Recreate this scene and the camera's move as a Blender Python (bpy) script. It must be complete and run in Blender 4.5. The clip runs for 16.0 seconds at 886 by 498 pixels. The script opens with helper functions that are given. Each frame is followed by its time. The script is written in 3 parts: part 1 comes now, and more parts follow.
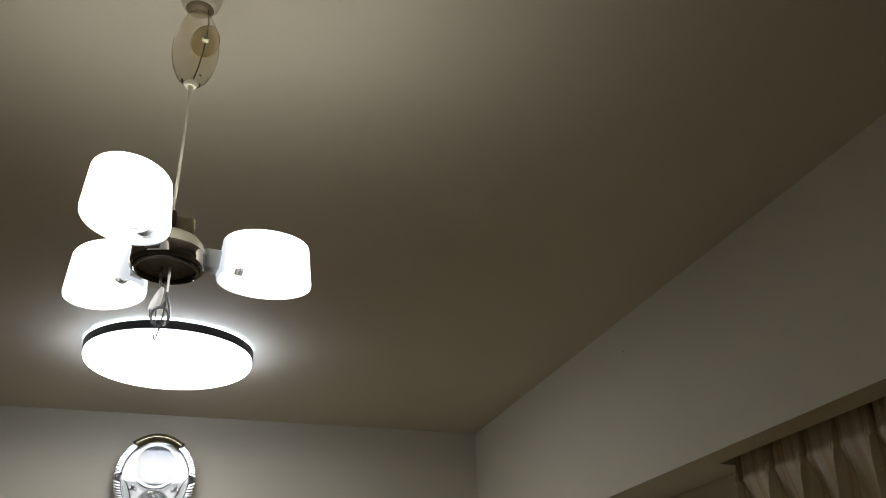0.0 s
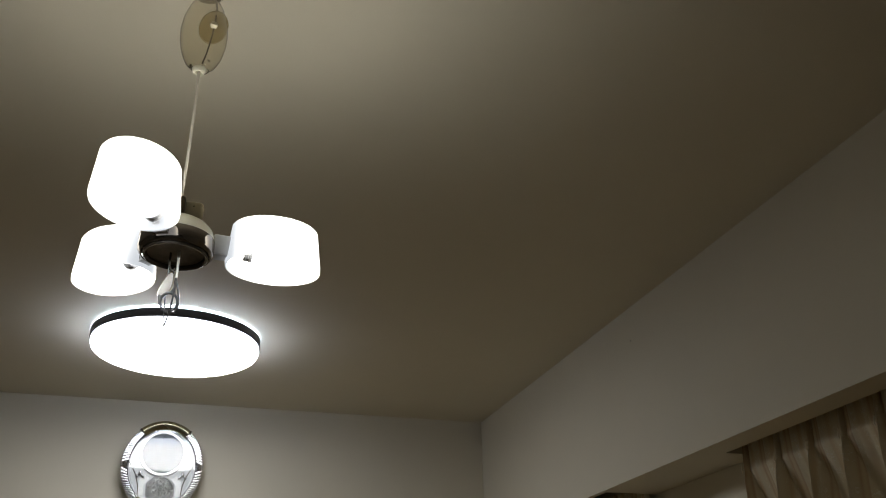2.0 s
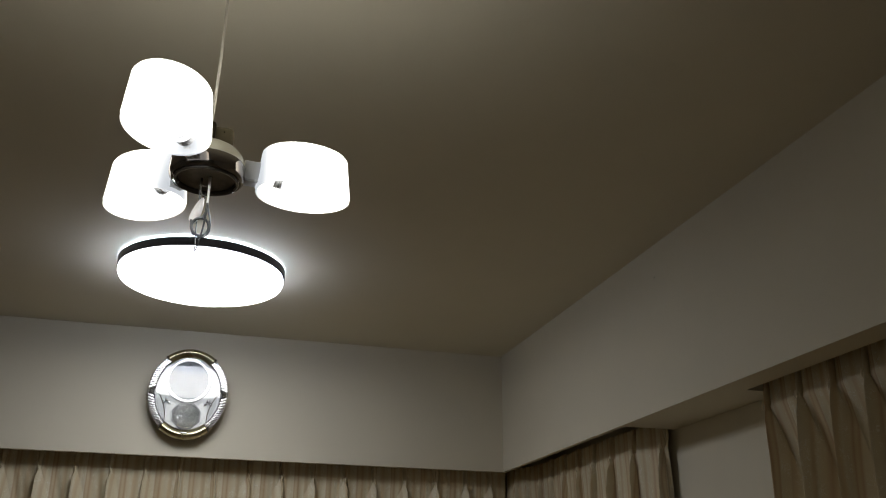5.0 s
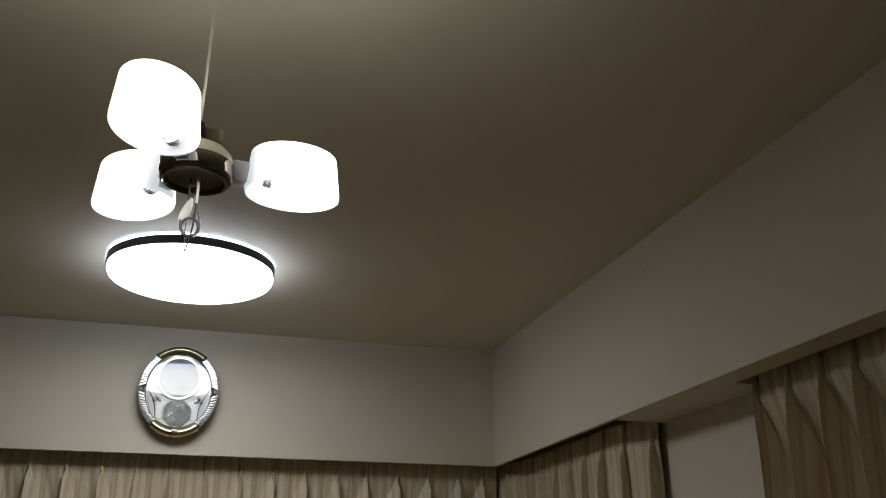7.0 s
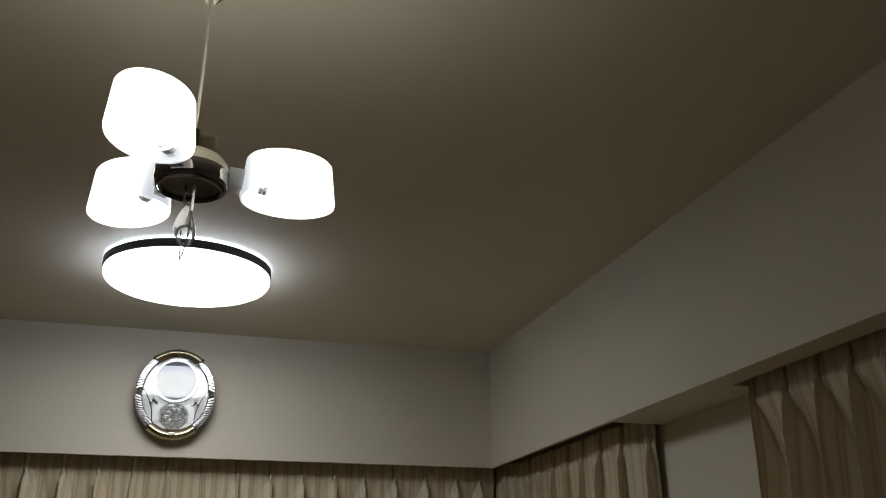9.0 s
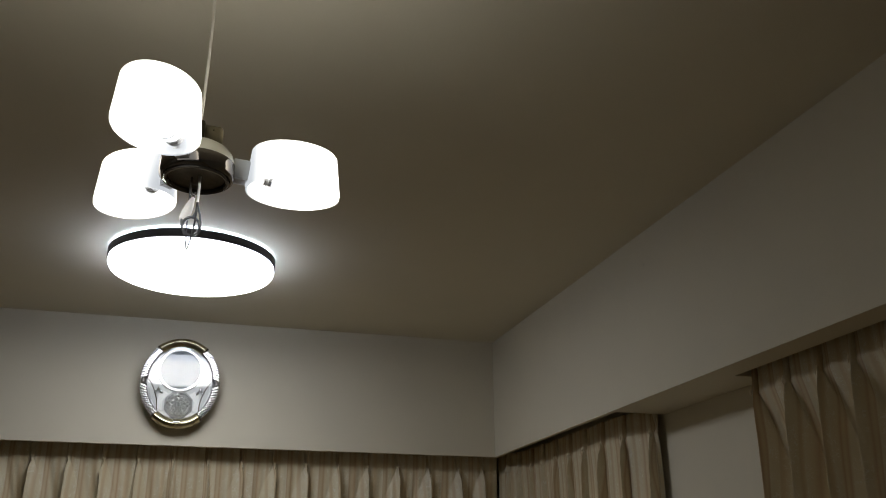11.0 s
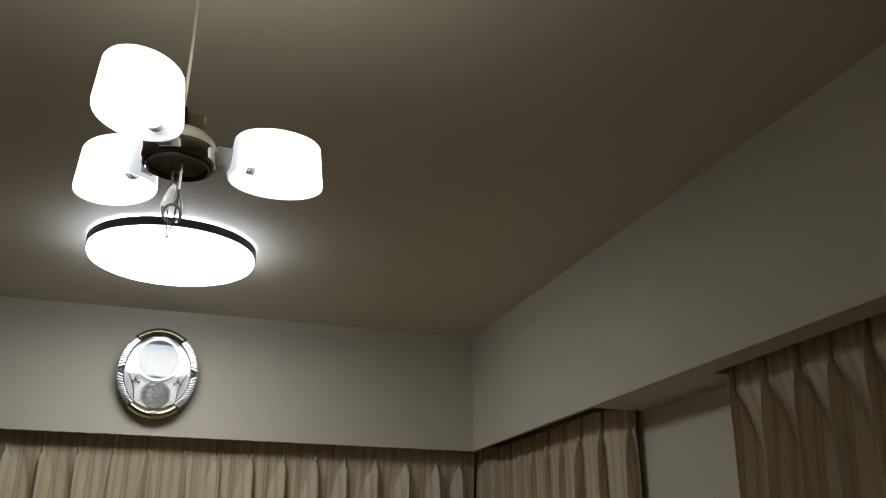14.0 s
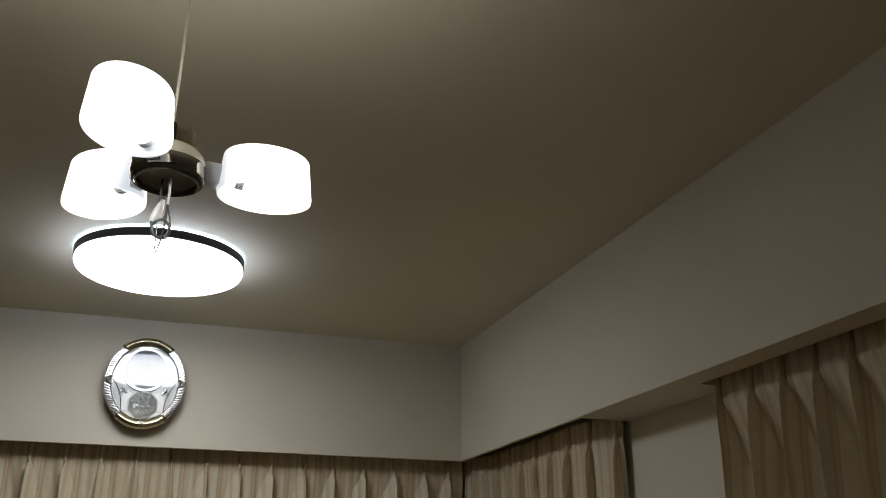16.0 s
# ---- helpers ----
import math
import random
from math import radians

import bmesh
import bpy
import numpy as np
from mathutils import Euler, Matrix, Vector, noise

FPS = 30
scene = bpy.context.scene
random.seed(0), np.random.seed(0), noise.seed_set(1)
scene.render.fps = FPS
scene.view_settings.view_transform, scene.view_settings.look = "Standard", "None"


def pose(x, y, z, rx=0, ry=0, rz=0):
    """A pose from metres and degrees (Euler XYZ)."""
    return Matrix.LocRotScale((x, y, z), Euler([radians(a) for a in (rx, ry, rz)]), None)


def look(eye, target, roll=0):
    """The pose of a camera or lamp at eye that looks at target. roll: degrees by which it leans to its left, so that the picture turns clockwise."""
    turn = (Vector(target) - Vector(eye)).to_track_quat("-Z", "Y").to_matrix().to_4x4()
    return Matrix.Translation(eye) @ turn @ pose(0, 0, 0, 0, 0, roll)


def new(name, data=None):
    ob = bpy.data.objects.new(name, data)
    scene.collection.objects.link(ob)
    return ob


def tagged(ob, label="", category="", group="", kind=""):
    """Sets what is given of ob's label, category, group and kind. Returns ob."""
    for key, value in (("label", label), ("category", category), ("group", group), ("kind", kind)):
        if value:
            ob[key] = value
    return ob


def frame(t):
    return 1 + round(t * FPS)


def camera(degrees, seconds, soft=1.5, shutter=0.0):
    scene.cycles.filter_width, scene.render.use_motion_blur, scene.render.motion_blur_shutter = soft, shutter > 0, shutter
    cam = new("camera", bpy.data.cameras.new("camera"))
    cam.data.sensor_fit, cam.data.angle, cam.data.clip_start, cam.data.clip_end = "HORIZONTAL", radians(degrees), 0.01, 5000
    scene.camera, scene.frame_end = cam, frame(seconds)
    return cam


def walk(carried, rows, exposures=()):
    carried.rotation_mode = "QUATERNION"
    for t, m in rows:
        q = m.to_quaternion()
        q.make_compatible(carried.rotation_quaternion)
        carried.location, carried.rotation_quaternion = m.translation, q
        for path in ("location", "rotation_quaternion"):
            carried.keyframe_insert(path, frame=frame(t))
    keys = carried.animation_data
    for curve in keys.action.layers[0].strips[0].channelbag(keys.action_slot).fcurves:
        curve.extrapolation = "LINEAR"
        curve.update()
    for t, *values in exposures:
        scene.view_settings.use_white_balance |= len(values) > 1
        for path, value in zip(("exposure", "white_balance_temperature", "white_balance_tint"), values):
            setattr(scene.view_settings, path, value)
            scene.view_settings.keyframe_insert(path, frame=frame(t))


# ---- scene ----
cam = camera(52.5, 16.0, soft=0.9)
PATH = [
    (0, (-0.978, -0.1, 1.578), (-0.428, 1.605, 2.468), -1.4),
    (0.5, (-0.978, -0.1, 1.579), (-0.432, 1.607, 2.466), -1.2),
    (1, (-0.981, -0.099, 1.577), (-0.438, 1.61, 2.462), -1.2),
    (1.5, (-0.982, -0.096, 1.577), (-0.44, 1.616, 2.457), -1.2),
    (2, (-0.981, -0.094, 1.576), (-0.44, 1.624, 2.446), -1.1),
    (2.5, (-0.977, -0.087, 1.575), (-0.435, 1.64, 2.425), -0.9),
    (3, (-0.98, -0.074, 1.571), (-0.442, 1.666, 2.396), -0.6),
    (3.5, (-0.982, -0.057, 1.568), (-0.447, 1.698, 2.364), -0.1),
    (4, (-0.987, -0.07, 1.565), (-0.473, 1.703, 2.333), 0.4),
    (6.5, (-0.991, -0.09, 1.574), (-0.466, 1.695, 2.307), -0.0),
    (7, (-0.991, -0.089, 1.572), (-0.455, 1.694, 2.302), -0.3),
    (7.5, (-0.987, -0.094, 1.577), (-0.444, 1.688, 2.304), -0.5),
    (8, (-0.988, -0.091, 1.578), (-0.445, 1.69, 2.307), -0.5),
    (8.5, (-0.99, -0.092, 1.578), (-0.448, 1.69, 2.307), -0.5),
    (9, (-0.99, -0.093, 1.58), (-0.448, 1.689, 2.309), -0.5),
    (9.5, (-0.99, -0.095, 1.58), (-0.456, 1.69, 2.307), -0.5),
    (12, (-0.996, -0.098, 1.581), (-0.454, 1.696, 2.279), -0.2),
    (12.5, (-0.997, -0.096, 1.579), (-0.452, 1.697, 2.278), -0.1),
    (13, (-0.998, -0.097, 1.579), (-0.444, 1.693, 2.277), -0.0),
    (13.5, (-0.995, -0.098, 1.579), (-0.43, 1.69, 2.274), 0.1),
    (14, (-0.994, -0.094, 1.579), (-0.415, 1.689, 2.274), 0.2),
    (14.5, (-0.993, -0.099, 1.582), (-0.401, 1.681, 2.277), 0.1),
    (15, (-0.994, -0.1, 1.584), (-0.396, 1.676, 2.283), 0.1),
    (15.5, (-0.995, -0.1, 1.583), (-0.394, 1.671, 2.291), 0.1),
    (16, (-0.996, -0.103, 1.585), (-0.395, 1.667, 2.296), 0.0),
]
walk(cam, [(t, look(eye, target, roll)) for t, eye, target, roll in PATH],
     [(0.0, 0.18), (1.5, 0.14), (2.5, 0.07), (4.0, 0.03), (7.0, 0.0), (9.0, 0.0), (12.5, 0.01), (14.0, 0.05), (15.5, 0.14), (16.0, 0.17)])

# ---- light ----
world = bpy.data.worlds.new("world")
scene.world = world
world.use_nodes = True
world.node_tree.nodes["Background"].inputs[0].default_value = (0.010, 0.012, 0.018, 1)
world.node_tree.nodes["Background"].inputs[1].default_value = 0.3

LED_GLOW, EDGE_GLOW, RING_GLOW, SHADE_GLOW, BULB_GLOW = 10.5, 8.5, 13.0, 2.8, 56.0
WHITE, COOL, WARM = (0.965, 0.96, 0.95), (0.82, 0.855, 1.0), (0.98, 0.95, 0.86)


# ---- materials ----
def nodes_of(name):
    m = bpy.data.materials.new(name)
    m.use_nodes = True
    nt = m.node_tree
    return m, nt, nt.nodes["Principled BSDF"]


def add(nt, kind, **sets):
    n = nt.nodes.new(kind)
    for key, value in sets.items():
        n.inputs[key.replace("_", " ")].default_value = value
    return n


def ramp(nt, src, stops):
    r = nt.nodes.new("ShaderNodeValToRGB")
    while len(r.color_ramp.elements) < len(stops):
        r.color_ramp.elements.new(0.5)
    for e, (pos, col) in zip(r.color_ramp.elements, stops):
        e.position, e.color = pos, (*col, 1)
    nt.links.new(src, r.inputs[0])
    return r.outputs[0]


def surface(name, base, rough=0.6, metal=0.0, vary=0.06, scale=6.0, fine=180.0, bump=0.05, coat=0.0, sheen=0.0):
    """Paint, plastic or metal with broad stains and a fine grain."""
    m, nt, b = nodes_of(name)
    tc = nt.nodes.new("ShaderNodeTexCoord")
    big = add(nt, "ShaderNodeTexNoise", Scale=scale, Detail=5.0, Roughness=0.6)
    small = add(nt, "ShaderNodeTexNoise", Scale=fine, Detail=3.0)
    for n in (big, small):
        nt.links.new(tc.outputs["Object"], n.inputs["Vector"])
    lo, hi = [c * (1 - vary) for c in base], [min(1, c * (1 + vary)) for c in base]
    nt.links.new(ramp(nt, big.outputs[0], [(0.3, lo), (0.7, hi)]), b.inputs["Base Color"])
    rr = nt.nodes.new("ShaderNodeMapRange")
    rr.inputs["To Min"].default_value, rr.inputs["To Max"].default_value = max(0.02, rough * 0.85), min(1, rough * 1.15)
    nt.links.new(big.outputs[0], rr.inputs["Value"])
    nt.links.new(rr.outputs[0], b.inputs["Roughness"])
    if bump:
        bp = add(nt, "ShaderNodeBump", Strength=bump, Distance=0.002)
        nt.links.new(small.outputs[0], bp.inputs["Height"])
        nt.links.new(bp.outputs[0], b.inputs["Normal"])
    b.inputs["Metallic"].default_value = metal
    b.inputs["Coat Weight"].default_value = coat
    b.inputs["Sheen Weight"].default_value = sheen
    return m


def glowing(name, colour, strength, base=(0.9, 0.9, 0.9)):
    m, nt, b = nodes_of(name)
    b.inputs["Base Color"].default_value = (*base, 1)
    b.inputs["Roughness"].default_value = 0.35
    b.inputs["Emission Color"].default_value = (*colour, 1)
    b.inputs["Emission Strength"].default_value = strength
    return m


def clear(name, tint, gloss, ior=1.5):
    """Thin clear glass or plastic: lets light through, with a mirror-like sheen."""
    m, nt, b = nodes_of(name)
    nt.nodes.remove(b)
    out = nt.nodes["Material Output"]
    t = add(nt, "ShaderNodeBsdfTransparent", Color=(*tint, 1))
    g = add(nt, "ShaderNodeBsdfGlossy", Color=(1, 1, 1, 1), Roughness=gloss)
    fr = add(nt, "ShaderNodeFresnel", IOR=ior)
    mix = nt.nodes.new("ShaderNodeMixShader")
    nt.links.new(fr.outputs[0], mix.inputs[0])
    nt.links.new(t.outputs[0], mix.inputs[1])
    nt.links.new(g.outputs[0], mix.inputs[2])
    nt.links.new(mix.outputs[0], out.inputs[0])
    return m


def fabric(name):
    """Champagne satin with pairs of rust-brown stripes and a woven leaf figure, laid out along the cloth."""
    m, nt, b = nodes_of(name)
    uv = nt.nodes.new("ShaderNodeUVMap")
    def math_node(op, first, second=None, third=None):
        n = nt.nodes.new("ShaderNodeMath"); n.operation = op
        for k, value in enumerate((first, second, third)):
            if value is None:
                continue
            if isinstance(value, (int, float)):
                n.inputs[k].default_value = value
            else:
                nt.links.new(value, n.inputs[k])
        return n.outputs[0]
    def mixed(fac, first, second):
        n = nt.nodes.new("ShaderNodeMix"); n.data_type = "RGBA"
        for k, value in ((0, fac), (6, first), (7, second)):
            if isinstance(value, tuple):
                n.inputs[k].default_value = (*value, 1)
            elif isinstance(value, float):
                n.inputs[k].default_value = value
            else:
                nt.links.new(value, n.inputs[k])
        return n.outputs[2]
    axes = nt.nodes.new("ShaderNodeSeparateXYZ")
    nt.links.new(uv.outputs[0], axes.inputs[0])
    long = nt.nodes.new("ShaderNodeVectorMath"); long.operation = "MULTIPLY"
    long.inputs[1].default_value = (1.0, 0.03, 1.0)
    nt.links.new(uv.outputs[0], long.inputs[0])
    drift = add(nt, "ShaderNodeTexNoise", Scale=16.0, Detail=2.0)
    nt.links.new(long.outputs[0], drift.inputs["Vector"])
    # the stripes repeat every 84 mm of cloth, their edges wandering a little
    at = math_node("FRACT", math_node("MULTIPLY_ADD", axes.outputs[0], 1 / 0.084, math_node("MULTIPLY", drift.outputs[0], 0.35)))
    tone = ramp(nt, at, [(0.0, (0.655, 0.532, 0.35)), (0.06, (0.749, 0.667, 0.478)), (0.31, (0.809, 0.748, 0.59)), (0.36, (0.59, 0.43, 0.27)), (0.43, (0.708, 0.597, 0.404)), (0.48, (0.688, 0.567, 0.378)),
                           (0.54, (0.56, 0.385, 0.23)), (0.62, (0.728, 0.632, 0.442)), (0.82, (0.793, 0.728, 0.565)), (0.93, (0.688, 0.557, 0.358)), (1.0, (0.655, 0.532, 0.35))])
    hair = add(nt, "ShaderNodeTexNoise", Scale=90.0, Detail=3.0)
    nt.links.new(long.outputs[0], hair.inputs["Vector"])
    tone = mixed(ramp(nt, hair.outputs[0], [(0.35, (0, 0, 0)), (0.75, (0.2, 0.2, 0.2))]), tone, (0.607, 0.488, 0.304))
    fade = add(nt, "ShaderNodeTexNoise", Scale=7.0, Detail=3.0)
    nt.links.new(uv.outputs[0], fade.inputs["Vector"])
    tone = mixed(ramp(nt, fade.outputs[0], [(0.35, (0, 0, 0)), (0.75, (0.35, 0.35, 0.35))]), tone, (0.668, 0.582, 0.396))
    # a leafy figure woven in bright thread on the pale bands
    weave = add(nt, "ShaderNodeTexNoise", Scale=120.0, Detail=4.0, Roughness=0.62, Distortion=1.4)
    nt.links.new(uv.outputs[0], weave.inputs["Vector"])
    clumps = add(nt, "ShaderNodeTexNoise", Scale=26.0, Detail=2.0, Distortion=0.8)
    nt.links.new(uv.outputs[0], clumps.inputs["Vector"])
    figure = math_node("MULTIPLY", ramp(nt, weave.outputs[0], [(0.52, (0, 0, 0)), (0.60, (1, 1, 1))]), ramp(nt, clumps.outputs[0], [(0.42, (0, 0, 0)), (0.58, (1, 1, 1))]))
    band = ramp(nt, at, [(0.03, (0, 0, 0)), (0.08, (1, 1, 1)), (0.28, (1, 1, 1)), (0.34, (0.1, 0.1, 0.1)), (0.60, (0.1, 0.1, 0.1)), (0.66, (0.8, 0.8, 0.8)), (0.9, (0.5, 0.5, 0.5)), (0.97, (0, 0, 0))])
    figure = math_node("MULTIPLY", figure, band)
    tone = mixed(math_node("MULTIPLY", figure, 0.75), tone, (0.93, 0.90, 0.82))
    nt.links.new(tone, b.inputs["Base Color"])
    rr = nt.nodes.new("ShaderNodeMapRange")
    rr.inputs["To Min"].default_value, rr.inputs["To Max"].default_value = 0.46, 0.24
    nt.links.new(figure, rr.inputs["Value"])
    nt.links.new(rr.outputs[0], b.inputs["Roughness"])
    thread = add(nt, "ShaderNodeTexNoise", Scale=420.0, Detail=2.0)
    nt.links.new(uv.outputs[0], thread.inputs["Vector"])
    crease = add(nt, "ShaderNodeTexNoise", Scale=34.0, Detail=3.0, Distortion=0.6)
    nt.links.new(uv.outputs[0], crease.inputs["Vector"])
    relief = math_node("MULTIPLY_ADD", figure, 0.5, thread.outputs[0])
    relief = math_node("MULTIPLY_ADD", crease.outputs[0], 2.2, relief)
    bp = add(nt, "ShaderNodeBump", Strength=0.35, Distance=0.0015)
    nt.links.new(relief, bp.inputs["Height"])
    nt.links.new(bp.outputs[0], b.inputs["Normal"])
    b.inputs["Specular IOR Level"].default_value = 0.7
    b.inputs["Sheen Weight"].default_value = 0.08
    b.inputs["Sheen Roughness"].default_value = 0.4
    return m


CEILING_PAINT = surface("ceiling_paint", (0.815, 0.765, 0.63), 0.75, vary=0.03, scale=1.3, fine=260, bump=0.12)
WALL_PAINT = surface("wall_paint", (0.80, 0.755, 0.635), 0.7, vary=0.03, scale=1.7, fine=240, bump=0.10)
# for the unseen closing walls: a dark tone chosen to cut bounced light
DARK_WALL = surface("low_bounce_wall_tan", (0.27, 0.225, 0.145), 0.7, vary=0.06, scale=1.5)
FLOOR_WOOD = surface("floor_wood", (0.37, 0.275, 0.155), 0.4, vary=0.3, scale=3.0)
DARK_FRAME = surface("window_frame_paint", (0.06, 0.05, 0.04), 0.5)
NIGHT_GLASS = clear("night_glass", (0.5, 0.52, 0.5), 0.02)
SATIN = fabric("curtain_satin")
TRACK = surface("track_metal", (0.08, 0.07, 0.06), 0.5, metal=0.4)
BLACK_RIM = surface("black_rim_plastic", (0.02, 0.02, 0.022), 0.45)
LED_WHITE = glowing("led_diffuser", WHITE, LED_GLOW)
LED_EDGE = glowing("led_diffuser_edge", COOL, EDGE_GLOW)
LED_RING = glowing("led_back_ring", (0.68, 0.81, 1.0), RING_GLOW)
OPAL = glowing("opal_shade", WARM, SHADE_GLOW, (0.10, 0.10, 0.105))
# the shade's glow is painted in: dimmer and bluer towards its arm end
opal = OPAL.node_tree
tc_opal = opal.nodes.new("ShaderNodeTexCoord")
ax_opal = opal.nodes.new("ShaderNodeSeparateXYZ")
lit_opal = opal.nodes.new("ShaderNodeMapRange")
lit_opal.interpolation_type = "SMOOTHERSTEP"
for key, value in (("From Min", -0.058), ("From Max", -0.032), ("To Min", 0.64), ("To Max", SHADE_GLOW)):
    lit_opal.inputs[key].default_value = value
opal.links.new(tc_opal.outputs["Object"], ax_opal.inputs[0])
opal.links.new(ax_opal.outputs[0], lit_opal.inputs["Value"])
opal.links.new(lit_opal.outputs[0], opal.nodes["Principled BSDF"].inputs["Emission Strength"])
hue_opal = opal.nodes.new("ShaderNodeMapRange")
for key, value in (("From Min", 0.64), ("From Max", 1.8)):
    hue_opal.inputs[key].default_value = value
opal.links.new(lit_opal.outputs[0], hue_opal.inputs["Value"])
opal.links.new(ramp(opal, hue_opal.outputs[0], [(0.0, (0.89, 0.94, 1.0)), (1.0, WARM)]), opal.nodes["Principled BSDF"].inputs["Emission Color"])

BULB = glowing("bulb_glow", WARM, BULB_GLOW)
PULL_WHITE = surface("white_pull_plastic", (0.97, 0.97, 0.98), 0.3, metal=0.0, vary=0.02, bump=0.0, coat=1.0)
pull_nodes = PULL_WHITE.node_tree
pull_back = add(pull_nodes, "ShaderNodeBsdfTranslucent", Color=(0.95, 0.95, 0.96, 1))
pull_mix = add(pull_nodes, "ShaderNodeMixShader", Fac=0.4)
pull_nodes.links.new(pull_nodes.nodes["Principled BSDF"].outputs[0], pull_mix.inputs[1])
pull_nodes.links.new(pull_back.outputs[0], pull_mix.inputs[2])
pull_nodes.links.new(pull_mix.outputs[0], pull_nodes.nodes["Material Output"].inputs[0])
FROST = surface("frosted_arm_plastic", (0.82, 0.83, 0.84), 0.4, vary=0.03)
CREAM = surface("cream_enamel", (0.86, 0.83, 0.66), 0.34, vary=0.05, coat=0.4)
PLATE = surface("plate_enamel", (0.135, 0.118, 0.106), 0.42, vary=0.45, scale=55, bump=0.02, coat=0.15)
RIM_DARK = surface("dark_rim_enamel", (0.062, 0.054, 0.048), 0.22, vary=0.2, scale=40, bump=0.0, coat=0.5)
CHROME = surface("smoked_chrome", (0.24, 0.215, 0.19), 0.10, metal=0.88, vary=0.08, bump=0.0)
BRIGHT = surface("bright_steel", (0.75, 0.75, 0.76), 0.18, metal=1.0, bump=0.0)
# near-white colour stands in for the bright reflection on the steel rod
ROD = surface("rod_reflection_white", (0.96, 0.96, 0.96), 0.3, metal=0.1, vary=0.02, bump=0.0)
RING_STEEL = surface("ring_steel", (0.12, 0.125, 0.135), 0.35, metal=0.75, bump=0.0)
STEEL = surface("grey_steel", (0.22, 0.22, 0.23), 0.3, metal=0.9, bump=0.0)
# housing and neck are no source: a glow is added to look lit through
HOUSING = glowing("housing_added_glow", (0.95, 0.97, 1.0), 2.2)
NECK = glowing("neck_added_glow", (0.93, 0.96, 1.0), 1.1)
COLLAR = surface("bulb_collar", (0.70, 0.71, 0.74), 0.35, metal=0.2)
CORD = surface("cord_sleeve", (0.70, 0.65, 0.55), 0.6, vary=0.1, fine=900, bump=0.3)
CORD_DARK = surface("cord_core", (0.10, 0.08, 0.06), 0.5)
SMOKE, smoke_nodes, smoke_skin = nodes_of("smoky_plastic")
smoke_skin.inputs["Base Color"].default_value = (0.90, 0.875, 0.80, 1)
smoke_skin.inputs["Roughness"].default_value = 0.04
smoke_skin.inputs["IOR"].default_value = 1.47
smoke_skin.inputs["Transmission Weight"].default_value = 1.0
CANOPY = surface("canopy_plastic", (0.62, 0.57, 0.46), 0.35, coat=0.2)
# beige plastic with the shade behind the dome put into its colour
BOX_SHADED = surface("shaded_beige_plastic", (0.20, 0.165, 0.095), 0.5)
SPOOL = surface("spool_plastic", (0.30, 0.235, 0.115), 0.5)
SEAL = surface("seal_rubber", (0.12, 0.088, 0.045), 0.6)
GOLD = surface("polished_gold", (0.52, 0.48, 0.325), 0.27, metal=1.0, vary=0.12, bump=0.0)
SILVER = surface("polished_silver", (0.95, 0.96, 0.97), 0.28, metal=0.55, vary=0.08, bump=0.0)
FACE = surface("silver_face", (0.64, 0.65, 0.66), 0.48, metal=0.35, vary=0.04)
PANEL = surface("white_panel", (0.86, 0.86, 0.86), 0.40, metal=0.3, vary=0.03)
BEZEL = surface("bezel_silver", (0.96, 0.96, 0.97), 0.34, metal=0.85, vary=0.02, bump=0.0)
DIAL = surface("dial_grey", (0.34, 0.37, 0.41), 0.45, vary=0.06)
DIAL_MARK = surface("dial_mark", (0.16, 0.17, 0.20), 0.5)
CRYSTAL = surface("cut_crystal", (0.74, 0.76, 0.74), 0.22, metal=0.8, vary=0.35, scale=60, bump=0.0)
FLUTE = surface("flute_chrome", (0.74, 0.75, 0.76), 0.21, metal=1.0, vary=0.05, bump=0.0)
FLUTE_BED = surface("flute_bed_metal", (0.16, 0.16, 0.155), 0.3, metal=0.85, vary=0.1, bump=0.0)
BRONZE = surface("dark_bronze", (0.07, 0.058, 0.034), 0.35, metal=0.7)
COVER = clear("cover_glass", (0.97, 0.98, 0.98), 0.006, 1.47)


# ---- mesh helpers ----
def thing(name, m=None, label="", category="", group="", kind=""):
    ob = new(name)
    ob.empty_display_size = 0.05
    if m is not None:
        ob.matrix_basis = m
    return tagged(ob, label, category, group, kind)


def part(name, bm, material, parent=None, label="", smooth=True, m=None):
    """Link a bmesh (or a mesh) as one object under a thing or a part."""
    if isinstance(bm, bpy.types.Mesh):
        me = bm
    else:
        bmesh.ops.recalc_face_normals(bm, faces=bm.faces)
        me = bpy.data.meshes.new(name)
        bm.to_mesh(me)
        bm.free()
    me.materials.clear()
    me.materials.append(material)
    for p in me.polygons:
        p.use_smooth = smooth
    if smooth:
        me.set_sharp_from_angle(angle=radians(38))
    ob = new(name, me)
    if parent is not None:
        ob.parent = parent
    if m is not None:
        ob.matrix_basis = m
    return tagged(ob, label)


def box(x0, x1, y0, y1, z0, z1, bevel=0.0):
    bm = bmesh.new()
    bmesh.ops.create_cube(bm, size=1)
    for v in bm.verts:
        v.co = Vector(((x0 + x1) / 2 + v.co.x * (x1 - x0), (y0 + y1) / 2 + v.co.y * (y1 - y0), (z0 + z1) / 2 + v.co.z * (z1 - z0)))
    if bevel:
        bmesh.ops.bevel(bm, geom=bm.edges[:], offset=bevel, segments=3, profile=0.5, affect="EDGES")
    return bm


